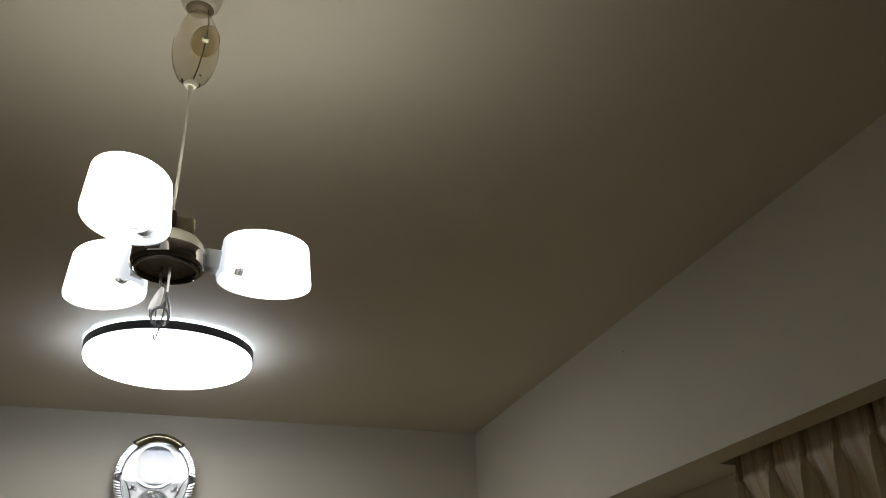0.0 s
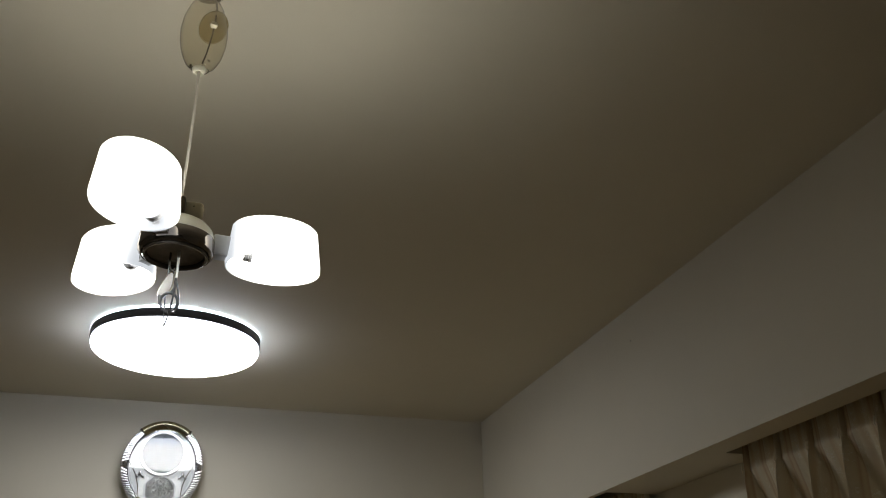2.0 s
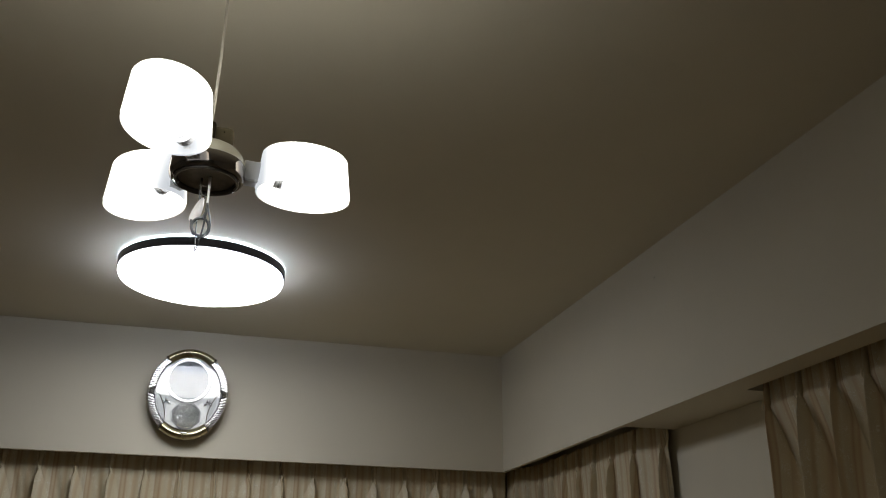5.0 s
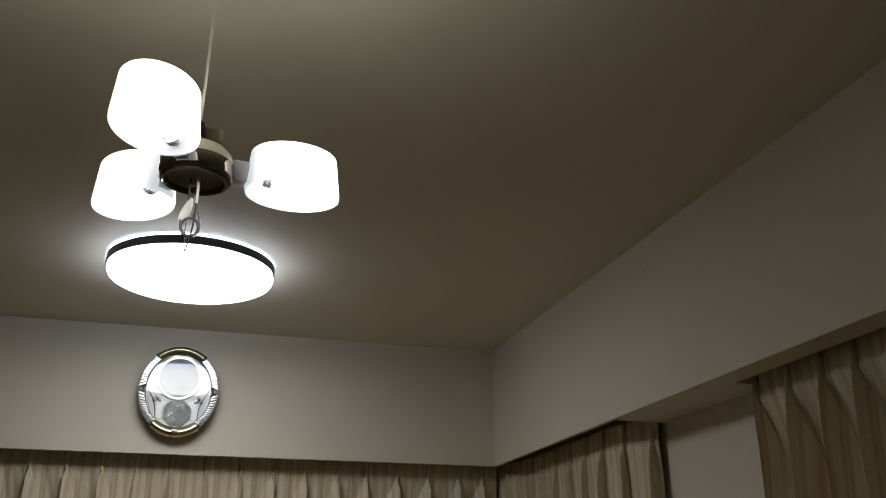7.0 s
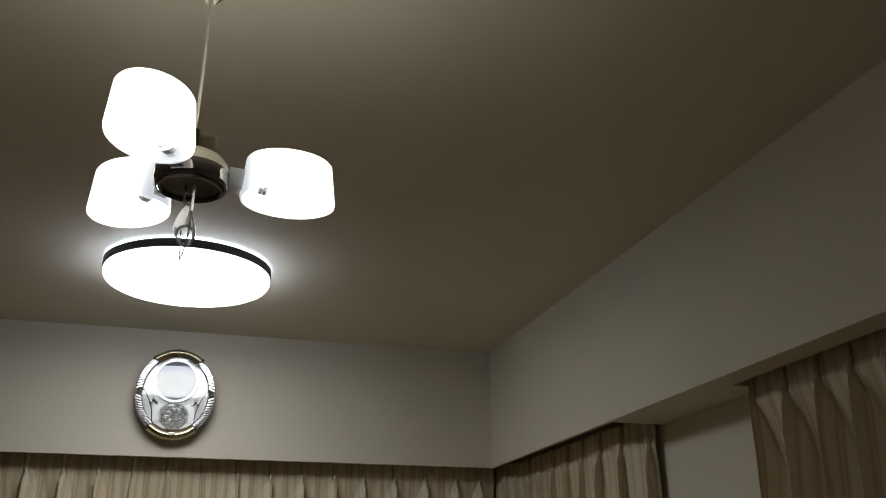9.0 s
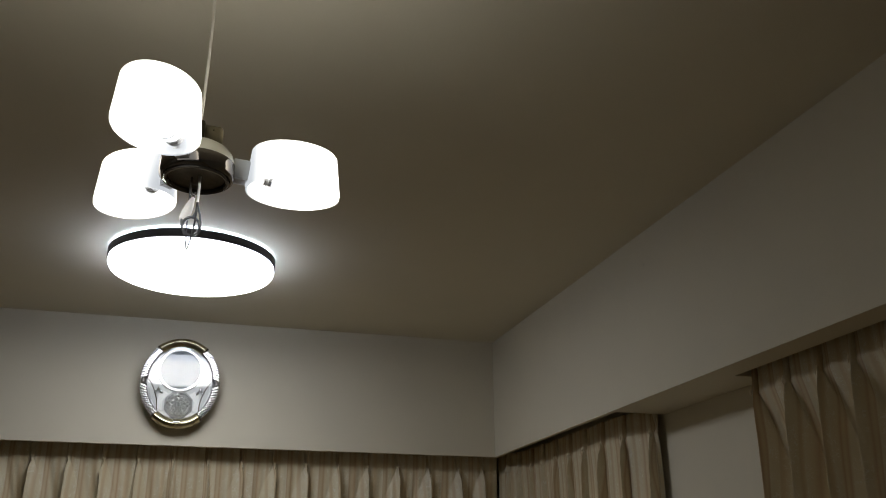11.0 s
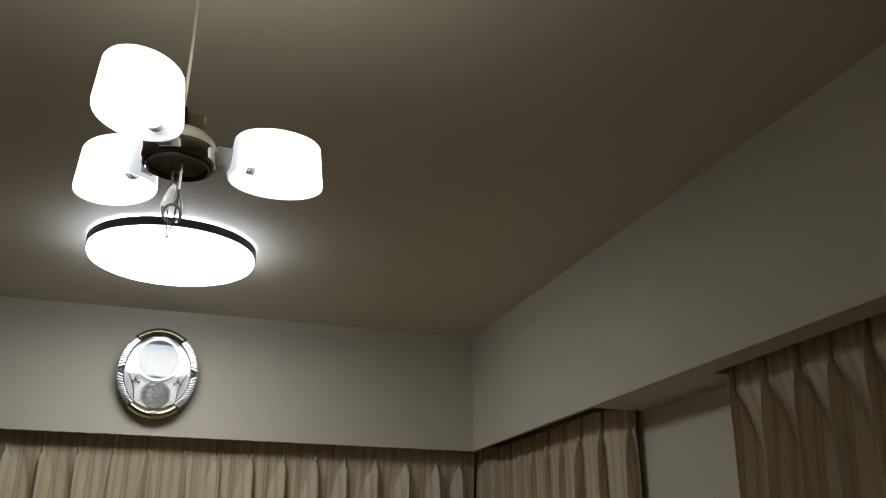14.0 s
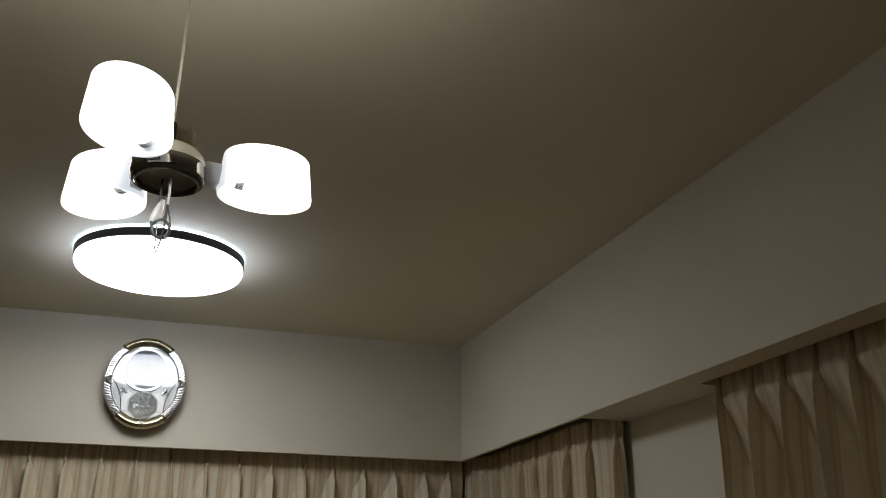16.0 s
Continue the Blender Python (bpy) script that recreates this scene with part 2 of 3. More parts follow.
def lathe(profile, n=64, sx=1.0, sy=1.0, closed=False):
    """Turn (radius, z) pairs about z; sx, sy make it oval."""
    bm = bmesh.new()
    rings = []
    for r, z in profile:
        if r < 1e-6:
            rings.append([bm.verts.new((0, 0, z))])
        else:
            rings.append([bm.verts.new((r * sx * math.cos(2 * math.pi * i / n), r * sy * math.sin(2 * math.pi * i / n), z)) for i in range(n)])
    pairs = list(zip(rings, rings[1:])) + ([(rings[-1], rings[0])] if closed else [])
    for a, b in pairs:
        for i in range(n):
            j = (i + 1) % n
            if len(a) == 1 and len(b) == 1:
                continue
            if len(a) == 1:
                bm.faces.new((a[0], b[j], b[i]))
            elif len(b) == 1:
                bm.faces.new((a[i], a[j], b[0]))
            else:
                bm.faces.new((a[i], a[j], b[j], b[i]))
    return bm


def tube(points, radius, n=10, closed=False, taper=None):
    """A round rod along points."""
    bm = bmesh.new()
    pts = [Vector(p) for p in points]
    rings, ref = [], Vector((0.31, 0.87, 0.41)).normalized()
    for i, p in enumerate(pts):
        a = pts[(i - 1) % len(pts)] if closed or i else p
        b = pts[(i + 1) % len(pts)] if closed or i < len(pts) - 1 else p
        d = (b - a).normalized()
        u = d.cross(ref).normalized()
        w = d.cross(u)
        r = radius if taper is None else radius * taper(i / (len(pts) - 1))
        rings.append([bm.verts.new(p + r * (math.cos(2 * math.pi * k / n) * u + math.sin(2 * math.pi * k / n) * w)) for k in range(n)])
    for a, b in list(zip(rings, rings[1:])) + ([(rings[-1], rings[0])] if closed else []):
        for k in range(n):
            bm.faces.new((a[k], a[(k + 1) % n], b[(k + 1) % n], b[k]))
    if not closed:
        bm.faces.new(rings[0][::-1])
        bm.faces.new(rings[-1])
    return bm


# ---- the room ----
CEIL, LOW = 2.50, 2.05            # ceiling, underside of the beams
FRONT, RIGHT = 3.20, 0.20         # faces of the two beams
WALL_Y, WALL_X = 3.46, 0.374      # wall faces under the beams
LEFT, REAR = -4.3, -3.6


def setting(name, bm, material, label, parent=None, smooth=False):
    return tagged(part(name, bm, material, parent, label, smooth), kind="structure")


setting("floor", box(LEFT - 0.15, 0.65, REAR - 0.15, 3.7, -0.1, 0.0), FLOOR_WOOD, "brown wooden floor of the room")
setting("ceiling", box(LEFT - 0.15, 0.65, REAR - 0.15, 3.7, CEIL, CEIL + 0.12), CEILING_PAINT, "plain cream painted ceiling")
setting("wall_west", box(LEFT - 0.15, LEFT, REAR, 3.7, 0, CEIL), DARK_WALL, "unseen closing wall, coloured dark to cut bounced light")
setting("wall_south", box(LEFT - 0.15, 0.65, REAR - 0.15, REAR, 0, CEIL), DARK_WALL, "unseen closing wall, coloured dark to cut bounced light")


def joined(boxes):
    """One mesh out of boxes that butt against one another."""
    bm = bmesh.new()
    for b in boxes:
        one = box(*b)
        me = bpy.data.meshes.new("piece")
        one.to_mesh(me)
        one.free()
        bm.from_mesh(me)
        bpy.data.meshes.remove(me)
    return bm


BOARD = 0.014                     # the thin board in front of the far side pocket
POCKET = 2.16                     # the top of the curtain pockets in the beams
FAR_END, NEAR_END = 2.224, 1.722  # where the two side pockets end
setting("beam_north", joined([(LEFT, RIGHT + BOARD, FRONT, FRONT + 0.018, LOW, CEIL), (RIGHT + BOARD, 0.60, FRONT, FRONT + 0.018, POCKET, CEIL), (LEFT, 0.60, FRONT + 0.018, 3.7, POCKET, CEIL)]), WALL_PAINT, "plain off-white beam above the window curtain")
setting("beam_east", joined([
    (RIGHT, RIGHT + BOARD, REAR, FRONT, LOW, CEIL), (RIGHT + BOARD, 0.60, REAR, FRONT, POCKET, CEIL),
    (RIGHT + BOARD, 0.60, NEAR_END, FAR_END, LOW, POCKET), (RIGHT + BOARD, RIGHT + 0.076, 0.3, NEAR_END, LOW, POCKET),
    (RIGHT + BOARD, 0.60, REAR, 0.3, LOW, POCKET)]), WALL_PAINT, "plain off-white beam above the side curtains")


def wall_with_window(name, along, face, lo, hi, thick, openings, top):
    """A wall up to the beam, with window openings right through it. along: 'x' or 'y'."""
    cut = []
    def piece(a0, a1, z0, z1):
        cut.append((a0, a1, face, face + thick, z0, z1) if along == "x" else (face, face + thick, a0, a1, z0, z1))
    at = lo
    for a0, a1, z0, z1 in openings:
        piece(at, a0, 0, top)
        piece(a0, a1, 0, z0)
        piece(a0, a1, z1, top)
        at = a1
    piece(at, hi, 0, top)
    return setting(name, joined(cut), WALL_PAINT, "plain off-white wall under the beam")


wall_with_window("wall_north", "x", WALL_Y, LEFT, 0.60, 0.2, [(-2.3, 0.12, 0.85, 2.0)], POCKET)
wall_with_window("wall_east", "y", WALL_X, REAR, WALL_Y, 0.2, [(0.25, 1.55, 0.85, 2.0), (2.30, 3.2, 0.85, 2.0)], POCKET)


def window(name, along, a0, a1, z0, z1, at):
    w = tagged(new(name), "dark-framed window behind the drawn curtain", "window", kind="structure")
    t = 0.05
    def bar(nm, p0, p1, q0, q1, material, d0=0.0, d1=0.05):
        b = box(p0, p1, at + d0, at + d1, q0, q1) if along == "x" else box(at + d0, at + d1, p0, p1, q0, q1)
        part(nm, b, material, w, smooth=False)
    bar("sill", a0, a1, z0, z0 + t, DARK_FRAME)
    bar("head", a0, a1, z1 - t, z1, DARK_FRAME)
    mid = (a0 + a1) / 2
    for p in (a0, mid - t / 2, a1 - t):
        bar("stile", p, p + t, z0 + t, z1 - t, DARK_FRAME)
    bar("pane", a0 + t, mid - t / 2, z0 + t, z1 - t, NIGHT_GLASS, 0.02, 0.026)
    bar("pane", mid + t / 2, a1 - t, z0 + t, z1 - t, NIGHT_GLASS, 0.02, 0.026)


window("window_1", "x", -2.3, 0.12, 0.85, 2.0, WALL_Y + 0.08)
window("window_2", "y", 2.30, 3.2, 0.85, 2.0, WALL_X + 0.03)
window("window_3", "y", 0.25, 1.55, 0.85, 2.0, WALL_X + 0.08)


# ---- curtains ----
def clamp01(v):
    return np.clip(v, 0.0, 1.0)


def curtain(path, pleats, ends, top, bottom, label, seed, shape, low=0.075, slit=0.005, calm=1.0):
    """A pinch-pleated curtain. path(s, o) gives the plan point s metres along the rail and o metres out into the room;
    pleats: places of the pinches; ends: the two side hems; low: how far the pinches lie below the top; slit: the dip beside a pinch; calm: how wavy the cloth is;
    shape(s): how a pleat opens below its pinch: the spread of its two faces (towards -s, towards +s) in metres a metre,
    the widest half widths, how far the crest comes forward and the cloth beside it falls back, the lean of the crest,
    how far it is rolled over sideways, how soon the fold reaches its depth and the thickness of its rolled crest."""
    rnd = np.random.RandomState(seed)
    marks = [ends[0]] + list(pleats) + [ends[1]]
    cols = []
    for a, b in zip(marks, marks[1:]):
        n = max(8, int(round((b - a) / 0.0019)))
        f = np.arange(n) / n
        f = f - 0.55 * np.sin(2 * np.pi * f) / (2 * np.pi)      # closer columns by the pinches
        cols.extend(a + (b - a) * f)
    s = np.array(cols + [ends[1]])
    dz = np.concatenate([np.linspace(0, low, 15)[:-1], low + 0.30 * np.linspace(0, 1, 46) ** 1.35, low + np.array([0.34, 0.40, 0.5, 0.65, 0.9, 1.2, 1.6]), [top - bottom]])
    S, Z = np.meshgrid(s, dz)
    below = np.maximum(0.0, Z - low)
    tilts = [shape(p)[6] + rnd.uniform(-0.02, 0.02) for p in pleats]
    drift = np.interp(s, pleats, tilts)                         # the cloth hangs along the lean of its folds
    S = S + drift[None, :] * np.minimum(below, 0.7)
    head = clamp01((low - Z) / low)                             # 1 at the top, 0 at the pinch and below
    out = np.zeros_like(S)
    wave = rnd.uniform(0, 6.28, 4)
    panel = (0.0030 + 0.0035 * clamp01(below / 0.12)) * np.sin(S * 41 + wave[0] + 1.2 * below + 1.5 * np.sin(S * 9)) + 0.0025 * np.sin(S * 97 + wave[1] - 3.0 * below) + 0.0012 * np.sin(S * 233 + wave[2] + 6.0 * below)
    out += calm * panel * (0.45 + 0.55 * clamp01(below / 0.1))
    folds, shift = np.zeros_like(S), np.zeros_like(S)
    for p, tilt in zip(pleats, tilts):
        spread_a, spread_b, most_a, most_b, depth, recess, lean, tuck, reach, roll = shape(p)
        j = rnd.uniform(0.88, 1.14, 6)
        u = S - p - tilt * np.minimum(below, 0.7) - 0.0012 * np.sin(22 * below + wave[3] + 40 * p) * clamp01(below / 0.05)
        # below the pinch one fold opens like a cone, and the cloth beside it falls back
        wa = (0.0022 if most_a < 0.003 else 0.0050) + most_a * j[0] * np.tanh(spread_a * below / most_a)
        wb = 0.0050 + most_b * j[1] * np.tanh(spread_b * below / most_b)
        v = np.where(u < 0, -u / wa, u / wb)
        v = np.sqrt(v * v + 0.0008) - 0.028
        rise = 0.010 + (depth * j[2] - 0.010 + recess) * np.tanh(below / reach)
        cone = clamp01(1 - v) * rise
        # the crest itself is a rounded roll of cloth
        cone += roll * np.exp(-(u / (0.6 * roll)) ** 2) * clamp01(below / 0.03)
        # a soft pucker on both faces, fading out downwards
        cone += 0.0022 * np.exp(-((np.abs(u) - 0.014 - 0.10 * below) / 0.006) ** 2) * np.exp(-below / 0.06)
        # above the pinch three narrow fingers fan out towards the top
        fan = 0.0018 + 0.0026 * head * j[3]
        finger = sum(np.exp(-((S - p - k * fan - 0.004 * head * (j[4] - 1)) / 0.0021) ** 2) * (1.0 if k == 0 else 0.85) for k in (-1, 0, 1))
        finger = np.minimum(finger, 1.15) * (0.006 + 0.4 * slit - 0.003 * head)
        gap = -slit * (0.5 * np.exp(-((S - p - 2.1 * fan - 0.001) / 0.0022) ** 2) + np.exp(-((S - p + 2.1 * fan + 0.001) / 0.0022) ** 2))
        top_part = finger + gap * clamp01(head * 6)
        t = clamp01((Z - low + 0.006) / 0.012)
        # the roll leans over to one side, so that its far face is tucked under
        over = tuck * (clamp01(1 - v) * clamp01(below / 0.03) * t + 0.5 * clamp01(finger / 0.006) * (1 - t))
        shift = np.where(np.abs(over) > np.abs(shift), over, shift)
        folds = np.maximum(folds, cone * t)
        out += top_part * (1 - t)
    out += folds - shape(0.0)[5] * np.tanh(below / shape(0.0)[8])
    # gathers between the folds, lower down
    out += 0.004 * clamp01((below - 0.25) / 0.4) * np.sin(S * 63 + wave[1])
    for e, way in ((ends[0], 1), (ends[1], -1)):                # the side hems turn back a little
        near = clamp01(1 - (S - e) * way / 0.010)
        out -= 0.006 * near ** 2
    gather = int(np.argmin(np.abs(dz - low - 0.10)))
    run = np.concatenate([[0], np.cumsum(np.hypot(np.diff(s), np.diff(out[gather])))])
    rows, nc = len(dz), len(s)
    ripple = 0.0016 * np.sin(s * 55 + wave[2])
    verts, uvs = [], []
    for r in range(rows):
        for c in range(nc):
            x, y = path(s[c] + shift[r, c], out[r, c])
            verts.append((x, y, top - dz[r] - (ripple[c] if r == 0 else 0.0)))
            uvs.append((run[c], dz[r]))
    faces = [(r * nc + c, r * nc + c + 1, (r + 1) * nc + c + 1, (r + 1) * nc + c) for r in range(rows - 1) for c in range(nc - 1)]
    me = bpy.data.meshes.new("cloth")
    me.from_pydata(verts, [], faces)
    layer = me.uv_layers.new(name="UVMap")
    index = np.empty(len(me.loops), dtype=np.int32)
    me.loops.foreach_get("vertex_index", index)
    layer.data.foreach_set("uv", np.array(uvs)[index].ravel())
    top_thing = thing("curtain", None, label, "curtain", "pleated curtains")
    cl = part("cloth", me, SATIN, top_thing)
    solid = cl.modifiers.new("thickness", "SOLIDIFY")
    solid.thickness, solid.offset = 0.0014, 0.0
    for p in pleats:                                            # the stitched tuck that ties each pleat
        slant = rnd.uniform(-0.002, 0.002)
        def spot(du, o, z):
            x, y = path(p + du, o)
            return Vector((x, y, z))
        pts = [spot(-0.0025 + slant, 0.0115, top - low + 0.013), spot(-0.0005, 0.0150, top - low + 0.006), spot(0.0005, 0.0165, top - low - 0.001), spot(0.0005 - slant, 0.0150, top - low - 0.009)]
        part("pinch_pleat", tube(pts, 0.0027, 7, taper=lambda u: 0.35 + 2.2 * u * (1 - u)), SATIN_PLAIN, top_thing)
        pts = [spot(0.0045 - slant, 0.0105, top - low + 0.015), spot(0.0025, 0.0130, top - low + 0.007), spot(0.0010, 0.0140, top - low - 0.002)]
        part("pinch_pleat", tube(pts, 0.0018, 7, taper=lambda u: 0.35 + 2.2 * u * (1 - u)), SATIN_PLAIN, top_thing)
    return top_thing


SATIN_PLAIN = surface("satin_edge", (0.88, 0.80, 0.62), 0.45, vary=0.08, fine=500, sheen=0.2)


def north_shape(s):
    """Pleats west of the ceiling light hang to the west; those east of it hang straight and open westwards."""
    west = float(clamp01((-0.80 - s) / 0.35))
    return (0.40 - 0.34 * west, 0.06 + 0.30 * west, 0.062 - 0.052 * west, 0.010 + 0.050 * west, 0.032, 0.022, -0.21 * float(clamp01((-0.88 - s) / 0.3)), 0.007 * (1 - 2 * west), 0.16, 0.0055)


def far_shape(s):
    """Deep, rolled-over pleats by the bare wall, shallower ones towards the corner."""
    corner = float(clamp01((s - 2.45) / 0.5))
    return (0.05, 0.20, 0.001, 0.022, 0.025 - 0.010 * corner, 0.003, 0.0, -0.008 + 0.005 * corner, 0.05, 0.0055 - 0.002 * corner)


def near_shape(s):
    return (0.21, 0.05, 0.098, 0.006, 0.019, 0.048, 0.0, -0.006, 0.16, 0.009)


def far_path(s, o):
    """Along the side wall: the hem returns to the wall, and towards the corner the cloth swings out into the room."""
    u = float(clamp01((s - 2.22) / 0.2))
    return 0.345 - 0.033 * u * u * (3 - 2 * u) - 0.062 * float(clamp01((s - 3.10) / 0.2)) ** 1.6 - o, s


curtain(lambda s, o: (s, 3.283 - o), [-2.62 + 0.1175 * k for k in range(9)] + [-1.559, -1.443, -1.327, -1.212, -1.099, -0.983, -0.863, -0.743, -0.626, -0.511, -0.393, -0.282, -0.165, -0.045, 0.075, 0.172], (-2.70, 0.238),
        2.075, 0.03, "champagne satin pleated curtain drawn across the window", 3, north_shape)
curtain(far_path, [2.244, 2.371, 2.499, 2.633, 2.75, 2.87, 2.989, 3.093, 3.189, 3.249], (2.229, 3.318),
        2.071, 0.03, "champagne satin pleated curtain beside the bare wall", 5, far_shape, low=0.071, slit=0.014, calm=0.4)
curtain(lambda s, o: (0.312 - o, s), [0.36 + 0.1 * k for k in range(9)] + [1.265, 1.366, 1.466, 1.578, 1.698], (0.31, 1.708),
        2.075, 0.03, "champagne satin pleated curtain over the side window", 8, near_shape, low=0.068, slit=0.012)


def curtain_track(name, p0, p1, z):
    t = thing(name, None, "dark metal curtain track under the beam", "curtain track")
    a, b = Vector(p0), Vector(p1)
    d = (b - a)
    if abs(d.x) > abs(d.y):
        part("rail", box(a.x, b.x, a.y - 0.009, a.y + 0.009, z, POCKET - 0.0005, 0.002), TRACK, t)
    else:
        part("rail", box(a.x - 0.009, a.x + 0.009, a.y, b.y, z, POCKET - 0.0005, 0.002), TRACK, t)


curtain_track("curtain_track", (-2.7, 3.35, 0), (0.3, 3.35, 0), 2.09)
curtain_track("curtain_track", (0.312, 2.23, 0), (0.312, 3.19, 0), 2.100)
curtain_track("curtain_track", (0.36, 0.31, 0), (0.36, 1.70, 0), 2.09)


# ---- ceiling light ----
led = thing("ceiling_light", pose(-0.984, 2.481, CEIL), "round flush ceiling light with glowing white diffuser and black rim", "ceiling light")
part("base_ring", lathe([(0.0, -0.0005), (0.2295, -0.0005), (0.2305, -0.001), (0.2305, -0.0075), (0.0, -0.0075)], 96), LED_RING, led, "glowing back ring against the ceiling")
part("rim", lathe([(0.20, -0.0076), (0.235, -0.0076), (0.2372, -0.009), (0.2372, -0.0305), (0.235, -0.0325), (0.20, -0.0325)], 96, closed=True), BLACK_RIM, led, "thin black rim")
part("diffuser", lathe([(0.2285, -0.0540), (0.222, -0.0575), (0.19, -0.0595), (0.0, -0.061)], 96), LED_WHITE, led, "glowing white diffuser")
part("diffuser_edge", lathe([(0.2335, -0.0326), (0.2345, -0.043), (0.2315, -0.0510), (0.2286, -0.0539)], 96), LED_EDGE, led, "paler glowing diffuser edge")


# ---- pendant lamp ----
HUB = Vector((-0.995, 0.89, 2.053))
lamp = thing("pendant_lamp", pose(HUB.x, HUB.y, HUB.z, math.degrees(-0.020), math.degrees(0.007), 0),
             "three-shade pendant lamp with lit oval opal shades", "pendant lamp")
hub = part("hub", lathe([(0.0, 0.018), (0.016, 0.0175), (0.026, 0.0150), (0.034, 0.0100), (0.0392, 0.0035), (0.0418, -0.004), (0.0420, -0.0075), (0.0, -0.0075)], 64), CREAM, lamp, "cream enamel dome")
part("band", lathe([(0.039, -0.007), (0.0420, -0.0072), (0.0430, -0.0085), (0.0430, -0.021), (0.0420, -0.0255), (0.0395, -0.0280), (0.0378, -0.0275), (0.0375, -0.010)], 72, closed=True), CHROME, lamp, "smoked chrome band")
part("base_rim", lathe([(0.0376, -0.0262), (0.0372, -0.0290), (0.0356, -0.0302), (0.0336, -0.0298), (0.0322, -0.0280), (0.0318, -0.0255), (0.0376, -0.0250)], 72, closed=True), RIM_DARK, lamp, "rounded dark rim of the base plate")
part("base_plate", lathe([(0.0319, -0.0252), (0.0300, -0.0256), (0.0215, -0.0250), (0.0205, -0.0246), (0.0, -0.0246)], 64), PLATE, lamp, "dark satin base plate")
part("grommet", lathe([(0.0, 0.050), (0.0030, 0.050), (0.0042, 0.047), (0.0045, 0.015), (0.0, 0.015)], 24), BRONZE, lamp, "dark cord grommet")
sock = part("switch_box", box(0.000, 0.026, 0.006, 0.022, 0.010, 0.051, 0.0055), BOX_SHADED, lamp, "small beige box on the dome")
part("screw", lathe([(0.0, 0.0007), (0.0009, 0.0006), (0.0011, -0.0004), (0.0, -0.0004)], 12), BRONZE, sock, m=pose(0.014, 0.006, 0.043, 90, 0, 0))
SHADE_R, OVAL = 0.114, 1.30
for k, ang in enumerate((246.8, 127.8, 6.6)):
    turn = pose(0, 0, 0, 0, 0, ang)
    arm = part("arm", box(0.0405, 0.0605, -0.007, 0.007, -0.0200, 0.006, 0.002), FROST, lamp, "frosted white arm", m=turn)
    part("arm_edge", box(0.0405, 0.0585, -0.0076, 0.0076, -0.0214, -0.0202, 0.0004), PULL_WHITE, arm)
    h = 0.0265
    shade = part("shade", lathe([(0.0380, h - 0.0015), (0.0392, h), (0.0402, h - 0.0018), (0.0422, 0.0), (0.0440, -h + 0.004), (0.0436, -h), (0.0420, -h + 0.0005), (0.0402, 0.0)], 72, OVAL, 1.0, closed=True),
                 OPAL, lamp, "lit white opal glass shade", m=turn @ pose(SHADE_R, 0, 0))
    bulb = part("bulb", lathe([(0.0, 0.066), (0.008, 0.0645), (0.0145, 0.059), (0.0186, 0.050), (0.0199, 0.041), (0.0196, 0.034), (0.0170, 0.028), (0.0, 0.028)], 32), BULB, lamp, "lit bulb",
                m=turn @ pose(0.076 if k == 0 else 0.087, 0, -0.0085, 0, 90, 0))
    part("housing", lathe([(0.0, 0.0279), (0.0157, 0.0279), (0.0158, 0.026), (0.0144, 0.0145), (0.0, 0.0145)], 32), HOUSING, bulb, "white bulb housing with an added glow")
    part("neck", lathe([(0.0, 0.0144), (0.0144, 0.0144), (0.0131, 0.008), (0.0126, 0.002), (0.0112, 0.0), (0.0, 0.0)], 32), NECK, bulb, "bulb neck with a fainter added glow")
    if k == 0:
        part("seam", lathe([(0.0138, 0.0138), (0.0148, 0.0140), (0.0148, 0.0148), (0.0138, 0.0150)], 32, closed=True), STEEL, bulb, "dark seam line")
    part("collar", lathe([(0.0, -0.0001), (0.0112, -0.0001), (0.0118, -0.002), (0.0106, -0.004), (0.0114, -0.006), (0.0104, -0.008), (0.0110, -0.0095), (0.0, -0.0095)], 32), COLLAR, bulb, "grey bulb collar")

# the cord, its adjuster and the ceiling cup
lamp2 = thing("lamp_cord", pose(-0.9945, 0.893, CEIL), "cream lamp cord with smoky egg-shaped adjuster under the ceiling cup", "lamp cord")
part("cord", tube([(0.0, 0.0, -0.208), (0.0005, 0, -0.26), (0.0, -0.001, -0.32), (-0.001, -0.002, -0.37), (-0.002, -0.003, -0.400)], 0.0019, 10), CORD, lamp2, "cream fabric cord")
cup = part("ceiling_cup", lathe([(0.0, -0.0850), (0.012, -0.0862), (0.0185, -0.0850), (0.0240, -0.0790), (0.0275, -0.068), (0.0298, -0.055), (0.0315, -0.035), (0.033, -0.0005), (0.0, -0.0005)], 48), CANOPY, lamp2, "beige plastic ceiling cup")
part("cup_seal", lathe([(0.0, -0.0905), (0.0110, -0.0900), (0.0165, -0.0875), (0.0185, -0.0853), (0.0, -0.0850)], 40), SEAL, cup, "brown seal under the cup")
EGG = [(0.0065, -0.090), (0.0120, -0.094), (0.0185, -0.102), (0.0245, -0.114), (0.0295, -0.131), (0.0318, -0.150), (0.0308, -0.168), (0.0265, -0.186), (0.0195, -0.200), (0.0115, -0.2085)]
egg = part("adjuster", lathe(EGG + [(r - 0.0011, z) for r, z in EGG[::-1]], 64, 0.96, 0.96, closed=True), SMOKE, lamp2, "smoky translucent egg-shaped cord adjuster", m=pose(0.0010, 0, 0))
egg.visible_shadow = False
